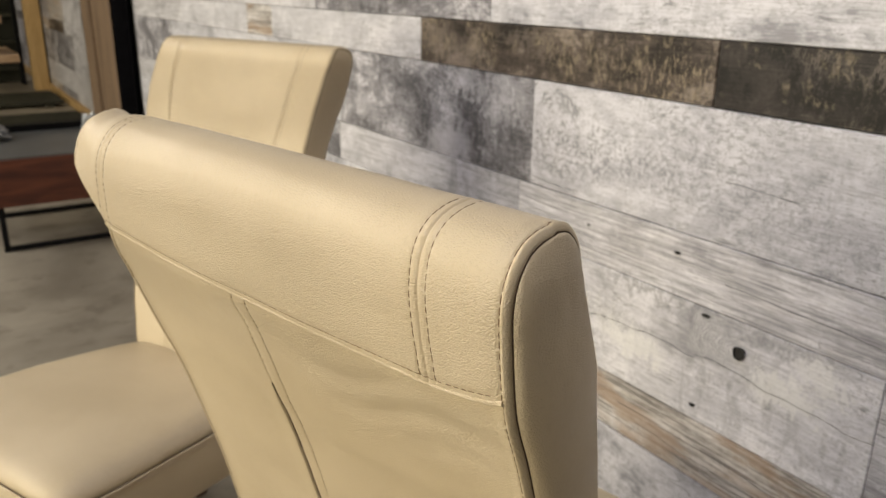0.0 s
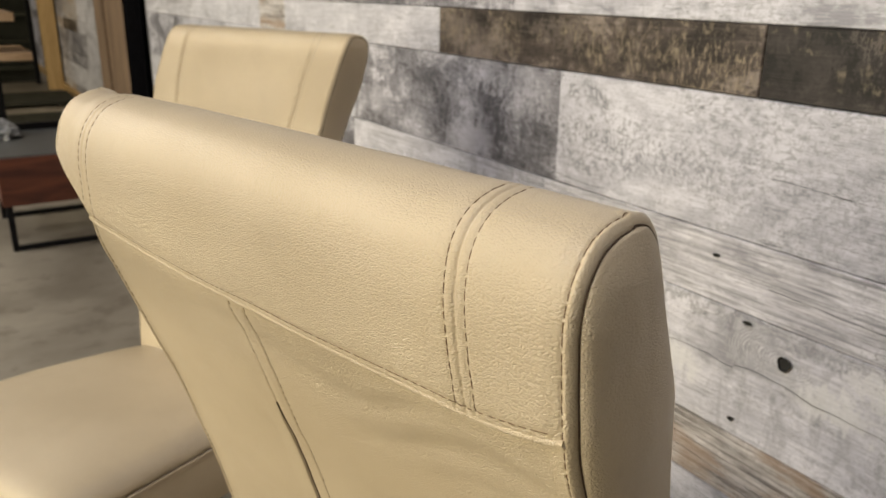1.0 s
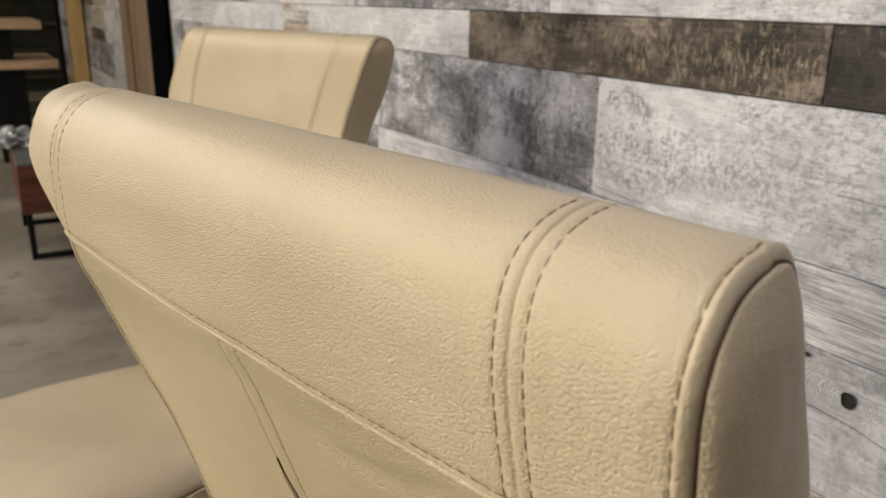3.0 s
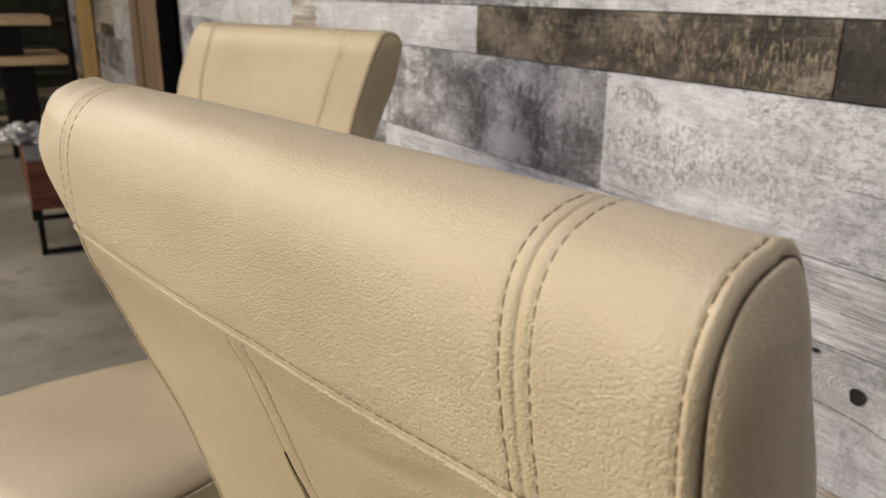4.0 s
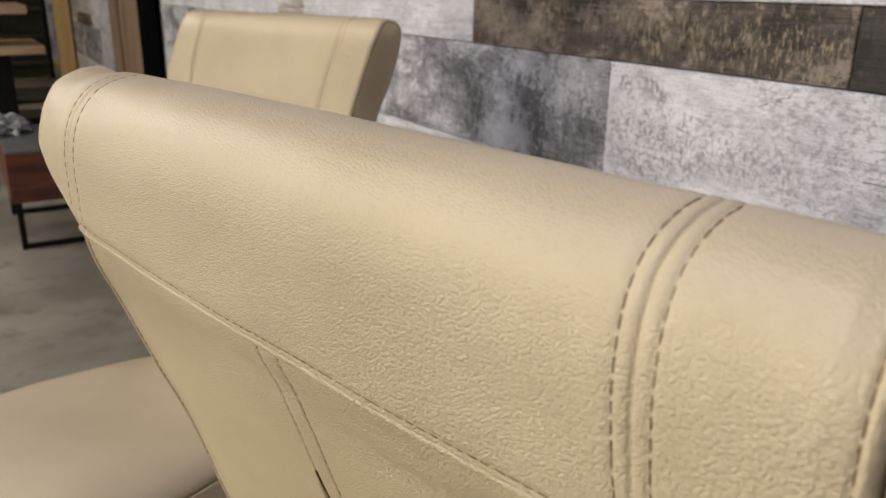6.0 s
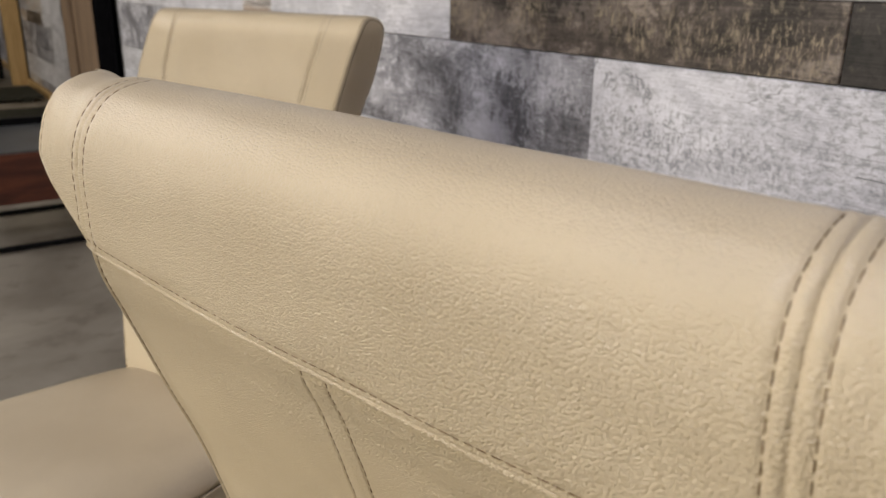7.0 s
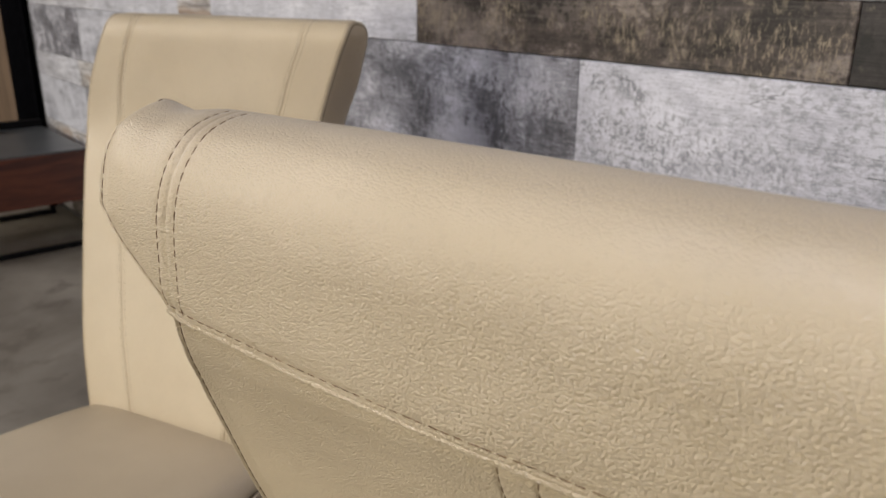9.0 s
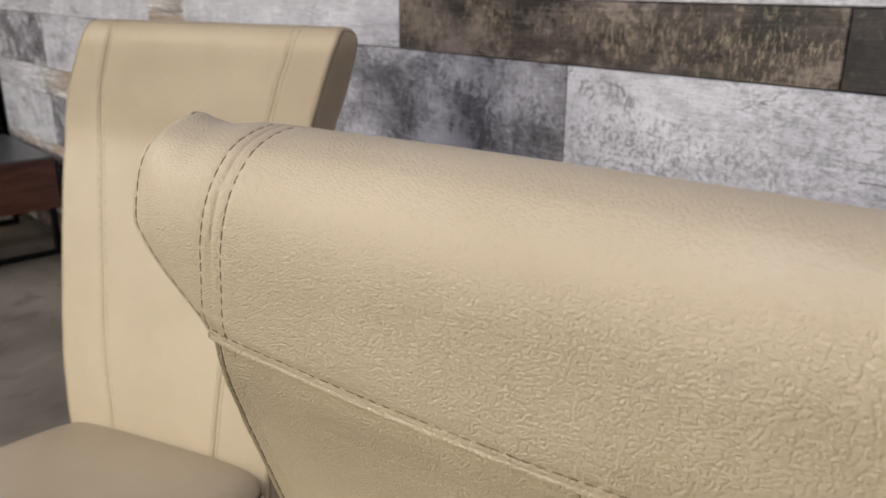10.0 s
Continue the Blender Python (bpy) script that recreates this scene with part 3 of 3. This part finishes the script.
    hem = back_surface(x, np.interp(flap_z(x) + 0.0012, PROFILE[:NS, 1], ss[:NS]))
    v, f = tube(hem, 0.0018, n=8)
    mesh_ob("hem", v, f, LEATHER, back, "folded leather hem of the flap", True)
    x = np.linspace(-0.194, 0.2345, 260)
    s = np.interp(flap_z(x) + 0.0056, PROFILE[:NS, 1], ss[:NS])
    stitches(back, x, s, "brown hem stitching")
    for off, foot in ((-0.0085, 0.852), (0.0085, 0.40)):
        z = np.linspace(0.936, foot, 300)
        s = np.interp(z, PROFILE[:NS, 1], ss[:NS])
        stitches(back, middle_x(z) + off, s, "brown middle stitching")
    # the slit's shadow line, drawn as a thin dark cord
    z = np.linspace(0.850, 0.40, 90)
    slit = back_surface(middle_x(z) - 0.0072, np.interp(z, PROFILE[:NS, 1], ss[:NS]))
    v, f = tube(slit - np.array([0, 0.0004, 0]), 0.0008, n=6)
    mesh_ob("zip_slit_shade", v, f, CREASE_SHADE, back, "dark cord drawn as the shade in the hidden zip's slit", True)
    # seat
    def outline(grow, n=120):
        a = np.linspace(0, 2 * np.pi, n, endpoint=False)
        e = 0.28
        cx = np.sign(np.cos(a)) * np.abs(np.cos(a)) ** e
        cy = np.sign(np.sin(a)) * np.abs(np.sin(a)) ** e
        y = 0.405 + (0.225 + grow) * cy
        hw = np.where(cx > 0, np.interp(y, [0.20, 0.46], [0.192, 0.275]), 0.186) if not TAPERED else np.interp(y, [0.18, 0.63], [0.205, 0.228])
        return np.stack([(hw + grow) * cx, y], 1)
    rings = []
    for grow, z in ((-0.012, 0.30), (-0.004, 0.302), (0.0, 0.31), (0.0, 0.36), (0.001, 0.385), (0.0, 0.418), (-0.003, 0.421), (0.0, 0.424), (0.002, 0.431), (0.0, 0.440), (-0.006, 0.449), (-0.016, 0.4555),
                    (-0.035, 0.460), (-0.07, 0.4645), (-0.11, 0.4675), (-0.15, 0.469), (-0.185, 0.4695)):
        o = outline(grow)
        rings.append(np.column_stack([o, np.where(z > 0.4, z - 0.018, z) + 0.0012 * waves(o[:, 0], o[:, 1], 5, 8, 8, 30) * (1 if z > 0.43 else 0.3)]))
    n = len(rings[0])
    verts = np.vstack(rings)
    faces = [(i * n + k, i * n + (k + 1) % n, (i + 1) * n + (k + 1) % n, (i + 1) * n + k) for i in range(len(rings) - 1) for k in range(n)]
    faces.append(tuple((len(rings) - 1) * n + k for k in range(n)))
    faces.append(tuple(reversed(range(n))))
    seat = mesh_ob("seat", verts, faces, LEATHER, chair, "padded leather seat", True)
    o = outline(0.0018)
    v, f = tube(np.column_stack([o, np.full(n, 0.4035)]), 0.0028, True, 8)
    mesh_ob("seat_piping", v, f, LEATHER, seat, "thin leather piping cord", True)
    # dark cord above the piping, painting the shade of its crease
    v, f = tube(np.column_stack([outline(0.0016), np.full(n, 0.4062)]), 0.0011, True, 6)
    mesh_ob("crease_shade_line", v, f, CREASE_SHADE, seat, "dark cord drawn as the shade in the sewn crease", True)
    for x in (-0.175, 0.175):
        for y, lean in ((0.165, 0.05), (0.585, -0.004)):
            bm = box(-0.021, 0.021, -0.021, 0.021, 0.0, 0.302, 0.003)
            for v in bm.verts:
                k = 0.72 + 0.28 * v.co.z / 0.302
                v.co.x, v.co.y = x + v.co.x * k, y + v.co.y * k - lean * (1 - v.co.z / 0.302)
            part("leg", bm, LEG_WOOD, chair, "dark wooden leg")
    return chair


near = dining_chair(pose(0.1649, 0.4850, 0, 0, 0, -75.7))
TAPERED = False
far = dining_chair(pose(0.565, 1.504, 0, 0, 0, 113.8))

# ---- the low table ----
def low_table():
    t = root("low_table", "low red-brown wooden table with black sled legs", "table", pose(0, 0, 0))
    part("body", box(0.175, 0.965, 3.77, 4.44, 0.205, 0.412, 0.004), RED_WOOD, t, "red-brown wooden box body")
    part("table_top", box(0.178, 0.962, 3.775, 4.435, 0.4125, 0.420, 0.002), GREY_TOP, t, "dark grey smooth top")
    for y in (3.80, 4.40):
        g = 0.012
        for x in (0.20, 0.94):
            part("leg", box(x - g, x + g, y - g, y + g, 0.0, 0.205, 0.002), BLACK, t, "black steel leg")
        part("runner", box(0.20 + g, 0.94 - g, y - g, y + g, 0.001, 0.022, 0.002), BLACK, t, "black steel floor runner")
    part("rail", box(0.175, 0.965, 4.445, 4.475, 0.40, 0.452, 0.003), BLACK, t, "black steel edge rail")
    return t


low_table()


# ---- clutter on the low table ----
def crumpled_wrap(x, y, z, size, seed):
    bm = bmesh.new()
    bmesh.ops.create_icosphere(bm, subdivisions=4, radius=1.0)
    off = Vector((seed, 0, seed))
    for v in bm.verts:
        k = 1 + 0.45 * noise.noise(v.co * 2.3 + off) + 0.25 * noise.noise(v.co * 6.1 + off) + 0.1 * noise.noise(v.co * 14 + off)
        v.co = Vector((v.co.x * size[0] * k, v.co.y * size[1] * k, max(-0.3, v.co.z) * size[2] * k))
    low = min(v.co.z for v in bm.verts)
    for v in bm.verts:
        v.co += Vector((x, y, z - low))
    ob = part("plastic_wrap", bm, FOIL)
    return tagged(ob, "crumpled clear plastic wrap on the low table", "plastic wrap", "plastic wraps")


crumpled_wrap(0.20, 4.28, 0.4205, (0.10, 0.12, 0.055), 0)
crumpled_wrap(0.70, 4.34, 0.4205, (0.045, 0.05, 0.056), 4)

# ---- stacked slab tables at the back ----
def slab_table(x0, x1, y0, y1, z0, z1, px0, px1, label):
    t = root("slab_table", label, "table", pose(0, 0, 0), "live edge slab tables")
    bm = box(x0, x1, y0, y1, z1 - 0.055, z1, 0.006)
    bmesh.ops.subdivide_edges(bm, edges=bm.edges[:], cuts=4, use_grid_fill=True)
    for v in bm.verts:
        if v.co.y < y0 + 0.03 or v.co.x > x1 - 0.03:
            v.co.y += 0.025 * noise.noise(v.co * 5)
            v.co.x += 0.02 * noise.noise(v.co * 4 + Vector((3, 1, 0)))
    part("slab", bm, SLAB_WOOD, t, "pale live edge wooden slab")
    part("pedestal", box(px0, px1, y0 + 0.12, y0 + 0.28, z0, z1 - 0.055, 0.005), BLACK, t, "black steel pedestal")
    return t


slab_table(-1.1, 0.57, 6.0, 6.7, 0.0, 0.675, 0.18, 0.38, "pale wooden slab table with a black pedestal on the floor")
slab_table(-1.1, 0.50, 6.0, 6.6, 0.6755, 0.925, 0.12, 0.33, "pale wooden slab table stacked on another slab table")

# ---- slatted rack at the back ----
rack = root("slat_rack", "dull grey-green slatted storage rack against the back", "rack", pose(0, 0, 0))
part("back_panel", box(-4.0, 1.02, 10.66, 10.70, 0.0, 2.4, 0.004), DARK_SLAT, rack, "dark back panel")
for k in range(8):
    part("slat", box(-4.0, 1.02, 10.30, 10.65, 0.16 + 0.29 * k, 0.20 + 0.29 * k, 0.004), DARK_SLAT, rack)
for x in (-4.0, -2.3, -0.65, 0.97):
    part("post", box(x, x + 0.05, 10.24, 10.298, 0.0, 2.45, 0.004), BLACK, rack)
pine = part("pine_post", box(1.03, 1.18, 9.6, 9.75, 0.0, CEIL - 0.002, 0.006), YELLOW_WOOD)
tagged(pine, "yellow pine post standing beside the plank wall", "post")

# low dark platforms, added in place of bands of shade on the floor behind
for y, d in ((7.1, 0.5), (8.25, 0.85)):
    pl = root("shade_platform", "low dark boards standing in for a band of shade on the concrete floor", "platform", pose(0, y, 0), "floor platforms")
    n = 4
    for k in range(n):
        part("board", box(-2.6, 1.12, d * k / n + 0.004, d * (k + 1) / n - 0.004, 0.03, 0.05, 0.002), DARK_SLAT, pl)
    for x in (-2.5, -0.7, 0.95):
        part("bearer", box(x, x + 0.08, 0.01, d - 0.01, 0.0, 0.03, 0.002), DARK_SLAT, pl)

# ---- the hall ----
tagged(part("floor", box(-7, 1.4, -5, 18, -0.12, 0.0), FLOOR), "worn grey-brown polished concrete floor", "floor", kind="structure")
tagged(part("ceiling", box(-7, 1.4, -5, 18, CEIL, CEIL + 0.12), CEILING), "plain grey hall ceiling", "ceiling", kind="structure")
# this wall is left open only for the added fill lamp
west = tagged(part("wall_west", box(-7.15, -7, -5, FILL_SPAN[0], 0.0, CEIL), PLASTER), "plain plaster hall wall with an invented opening for the fill lamp", "wall", kind="structure")
part("wall_piece", box(-7.15, -7, FILL_SPAN[1], 18, 0.0, CEIL), PLASTER, west)
part("wall_piece", box(-7.15, -7, FILL_SPAN[0], FILL_SPAN[1], 0.0, FILL_SPAN[2]), PLASTER, west)
part("wall_piece", box(-7.15, -7, FILL_SPAN[0], FILL_SPAN[1], FILL_SPAN[3], CEIL), PLASTER, west)
# unseen wall, coloured dark to keep bounced light off the chairs' side panels
tagged(part("wall_south", box(-7, 1.4, -5.15, -5, 0.0, CEIL), BOUNCE_CUT), "unseen hall wall, dark to cut bounced light", "wall", kind="structure")
tagged(part("wall_north", box(-7, 1.4, 18, 18.15, 0.0, CEIL), PLASTER), "plain plaster hall wall", "wall", kind="structure")
tagged(part("wall_beyond", box(1.2, 1.4, 13.0, 18, 0.0, CEIL), PLASTER), "plain plaster hall wall", "wall", kind="structure")

def black_drape(y0, y1, x, top):
    """A cloth hanging in soft folds, with a little thickness."""
    n, m = 72, 10
    verts, faces = [], []
    for back in (0, 1):
        for i in range(n + 1):
            t = i / n
            for j in range(m + 1):
                h = j / m
                fold = 0.014 * math.sin(t * 31) * (1 - 0.5 * h) + 0.006 * math.sin(t * 67 + 2 * h)
                verts.append((x + fold + 0.004 * back, y0 + (y1 - y0) * t + 0.006 * math.sin(5 * h + 9 * t), top * h))
    row = m + 1
    for i in range(n):
        for j in range(m):
            a = i * row + j
            c = a + (n + 1) * row
            faces += [(a, a + 1, a + row + 1, a + row), (c, c + row, c + row + 1, c + 1)]
    return mesh_ob("black_drape", verts, faces, BLACK_CLOTH, smooth=True)


drape = black_drape(4.51, 4.90, 0.972, CEIL - 0.002)
tagged(drape, "black cloth drape hanging beside the plank wall", "drape")
jamb = root("wood_jamb", "wide brown wooden jamb post beside the plank wall", "post", pose(0, 0, 0))
part("face_board", box(0.962, 1.0, 4.905, 5.45, 0.0, CEIL - 0.002, 0.004), POST_WOOD, jamb)
part("edge_board", box(0.945, 1.0, 5.452, 5.72, 0.0, CEIL - 0.002, 0.004), POST_WOOD, jamb)

for x, y, aim, lx, ly, watts, col in LAMPS:
    m = look((x, y, CEIL - 0.30), (aim[0] + 0.001, aim[1], aim[2]))
    fx = root("ceiling_light", "long white ceiling light fitting", "ceiling light", m, "hall lights")
    part("housing", box(-lx / 2 - 0.03, lx / 2 + 0.03, -ly / 2 - 0.03, ly / 2 + 0.03, 0.012, 0.07, 0.006), PLASTER, fx)
    rod = part("rod", box(-0.008, 0.008, -0.008, 0.008, 0.0, 0.26, 0.001), BLACK, fx)
    rod.matrix_basis = m.inverted() @ pose(x, y, CEIL - 0.26)
    data = bpy.data.lights.new("tube_light", "AREA")
    data.shape, data.size, data.size_y, data.energy, data.color = "RECTANGLE", lx, ly, watts, col
    lamp = new("tube_light", data)
    lamp.matrix_world = m

# ---- the plank wall: rows of weathered boards, broad and narrow in turn ----
ROW_EDGES = [0.03, 0.14, 0.345, 0.455, 0.660, 0.770, 0.977, 1.077, 1.282, 1.387, 1.592, 1.697, 1.902, 2.007, 2.212, 2.317, 2.522, 2.627]
KINDS = [W_STREAK, W_LIGHT, W_GREY, W_SMOOTH, W_TAN, W_DARK]
# joints (along the wall) and boards between them, row by row from the floor, where the wall is seen near by
KNOWN = {
    1: ([-0.55, 0.30, 1.24, 2.16], [W_LIGHT, W_LIGHT, W_SMOOTH, W_GREY]),
    0: ([-0.3, 0.6, 1.5], [W_GREY, W_LIGHT, W_LIGHT]),
    2: ([-0.85, 0.08, 1.02, 1.90], [W_TAN, W_TAN, W_GREY, W_STREAK]),
    3: ([-0.51, 0.434, 1.37, 1.99, 2.90], [W_SILVER, W_KNOTTY, W_SMOOTH, W_LIGHT, W_GREY]),
    4: ([-0.60, 0.30, 1.22, 2.06, 2.94], [W_STREAK, W_STREAK, W_SILVER, W_GREY, W_TAN]),
    5: ([-0.7, 0.25, 1.187, 2.05, 2.92, 3.80], [W_LIGHT, W_FLAKED, W_STAIN, W_SMOOTH, W_LIGHT, W_GREY]),
    6: ([-0.1, 0.762, 1.609, 2.55, 2.78, 3.6], [W_DARKER, W_DARK, W_SMOOTH, W_TAN, W_SMOOTH, W_STREAK]),
    7: ([-0.5, 0.40, 1.337, 2.20, 3.1], [W_LIGHT, W_LIGHT, W_GREY, W_SMOOTH, W_GREY]),
}


def plank_mesh(length, height, depth=0.012, b=0.0016):
    """A board lying along y with its front, at x = 0, slightly eased at the edges."""
    h, d = height / 2, depth
    v = [(0, b, -h + b), (0, length - b, -h + b), (0, length - b, h - b), (0, b, h - b),
         (b, 0, -h), (b, length, -h), (b, length, h), (b, 0, h), (d, 0, -h), (d, length, -h), (d, length, h), (d, 0, h)]
    f = [(0, 3, 2, 1)] + [(i, (i + 1) % 4, (i + 1) % 4 + 4, i + 4) for i in range(4)] + [(i + 4, (i + 1) % 4 + 4, (i + 1) % 4 + 8, i + 8) for i in range(4)] + [(8, 9, 10, 11)]
    return v, f


def plank_wall(name, y0, y1, known, seed, x=1.0):
    wall = tagged(part(name, box(x + 0.012, x + 0.2, y0, y1, 0.0, CEIL), GAP), "wall clad in weathered grey and brown planks", "wall", kind="structure")
    rng = random.Random(seed)
    for r in range(len(ROW_EDGES) - 1):
        z0, z1 = ROW_EDGES[r], ROW_EDGES[r + 1]
        joints, mats = known.get(r, ([], []))
        cuts = [(j, k) for j, k in zip(joints, mats[1:] if len(mats) == len(joints) + 1 else mats)]
        edges = [c for c, _ in cuts]
        mat_of = {c: k for c, k in cuts}
        a = min(edges) if edges else y0 + rng.uniform(0.1, 0.9)
        while a > y0:
            a -= rng.uniform(0.85, 0.94)
            edges.append(a)
        b = max(edges)
        while b < y1:
            b += rng.uniform(0.85, 0.94)
            edges.append(b)
        edges = sorted(edges)
        for s, e in zip(edges[:-1], edges[1:]):
            s2, e2 = max(s, y0), min(e, y1)
            if e2 - s2 < 0.02:
                continue
            mat = mat_of.get(s, rng.choice(KINDS[:5] * 2 + KINDS))
            v, f = plank_mesh(e2 - s2 - 0.0009, z1 - z0 - 0.0015)
            ob = mesh_ob("plank", v, f, mat, wall)
            ob.location = (x + rng.uniform(-0.0006, 0.0006), s2 + 0.0006, (z0 + z1) / 2)
    return wall


near_wall = plank_wall("wall_east", -5.0, 4.5, KNOWN, 4)
plank_wall("wall_east_far", 5.722, 13.0, {}, 9, 1.2)
tagged(part("wall_jamb", box(1.001, 1.4, 4.501, 5.721, 0.0, CEIL), GAP), "dark wall strip behind the jamb", "wall", kind="structure")
tagged(part("baseboard", box(1.165, 1.199, 5.725, 13.0, 0.0, 0.07, 0.003), YELLOW_WOOD), "yellow pine baseboard along the plank wall", "baseboard", kind="structure")


def knot(y, z, ry, rz):
    """A round knot hole, slightly sunk, with an uneven rim."""
    bm = bmesh.new()
    n = 20
    ring = [bm.verts.new((0.0, ry * math.cos(a) * (1 + 0.12 * math.sin(3 * a + y * 9)), rz * math.sin(a) * (1 + 0.1 * math.cos(2 * a)))) for a in (i * math.tau / n for i in range(n))]
    back = [bm.verts.new((0.003, v.co.y * 0.8, v.co.z * 0.8)) for v in ring]
    for i in range(n):
        bm.faces.new((ring[i], ring[(i + 1) % n], back[(i + 1) % n], back[i]))
    bm.faces.new(back)
    ob = part("knot", bm, KNOT, near_wall)
    ob.location = (0.9965, y, z)


knot(0.656, 0.609, 0.0105, 0.0125)
for y, z, a, b in ((0.725, 0.648, 0.008, 0.003), (0.730, 0.483, 0.006, 0.0035), (0.795, 0.735, 0.006, 0.003), (1.005, 0.729, 0.003, 0.002)):
    knot(y, z, a, b)


def crack(y0, z0, y1, z1, wave=0.004, seed=1):
    """A fine split in a board, running with the grain and wandering a little."""
    rng = random.Random(seed)
    n = max(6, int(abs(y1 - y0) / 0.012))
    p = [rng.uniform(0, 6.28) for _ in range(3)]
    pts = []
    for i in range(n + 1):
        t = i / n
        dz = wave * (math.sin(5 * t + p[0]) + 0.5 * math.sin(13 * t + p[1]) + 0.3 * math.sin(29 * t + p[2]))
        pts.append((0.0 + 0.0004, y0 + (y1 - y0) * t, z0 + (z1 - z0) * t + dz))
    v, f = tube(pts, 0.00045, n=5)
    ob = mesh_ob("crack", v, f, GAP, near_wall)
    ob.location = (0.9996, 0, 0)


for k, (a, b, d, e, w) in enumerate(((1.02, 0.556, 0.74, 0.572, 0.004), (0.74, 0.572, 0.43, 0.566, 0.004), (0.72, 0.870, 0.60, 0.866, 0.0008),
                                     (0.95, 0.316, 0.82, 0.305, 0.002), (1.18, 0.785, 1.05, 0.783, 0.0015), (0.70, 0.712, 0.44, 0.70, 0.0012), (0.9, 0.41, 0.55, 0.402, 0.0015), (0.85, 0.385, 0.5, 0.38, 0.0015))):
    crack(a, b, d, e, w, k)
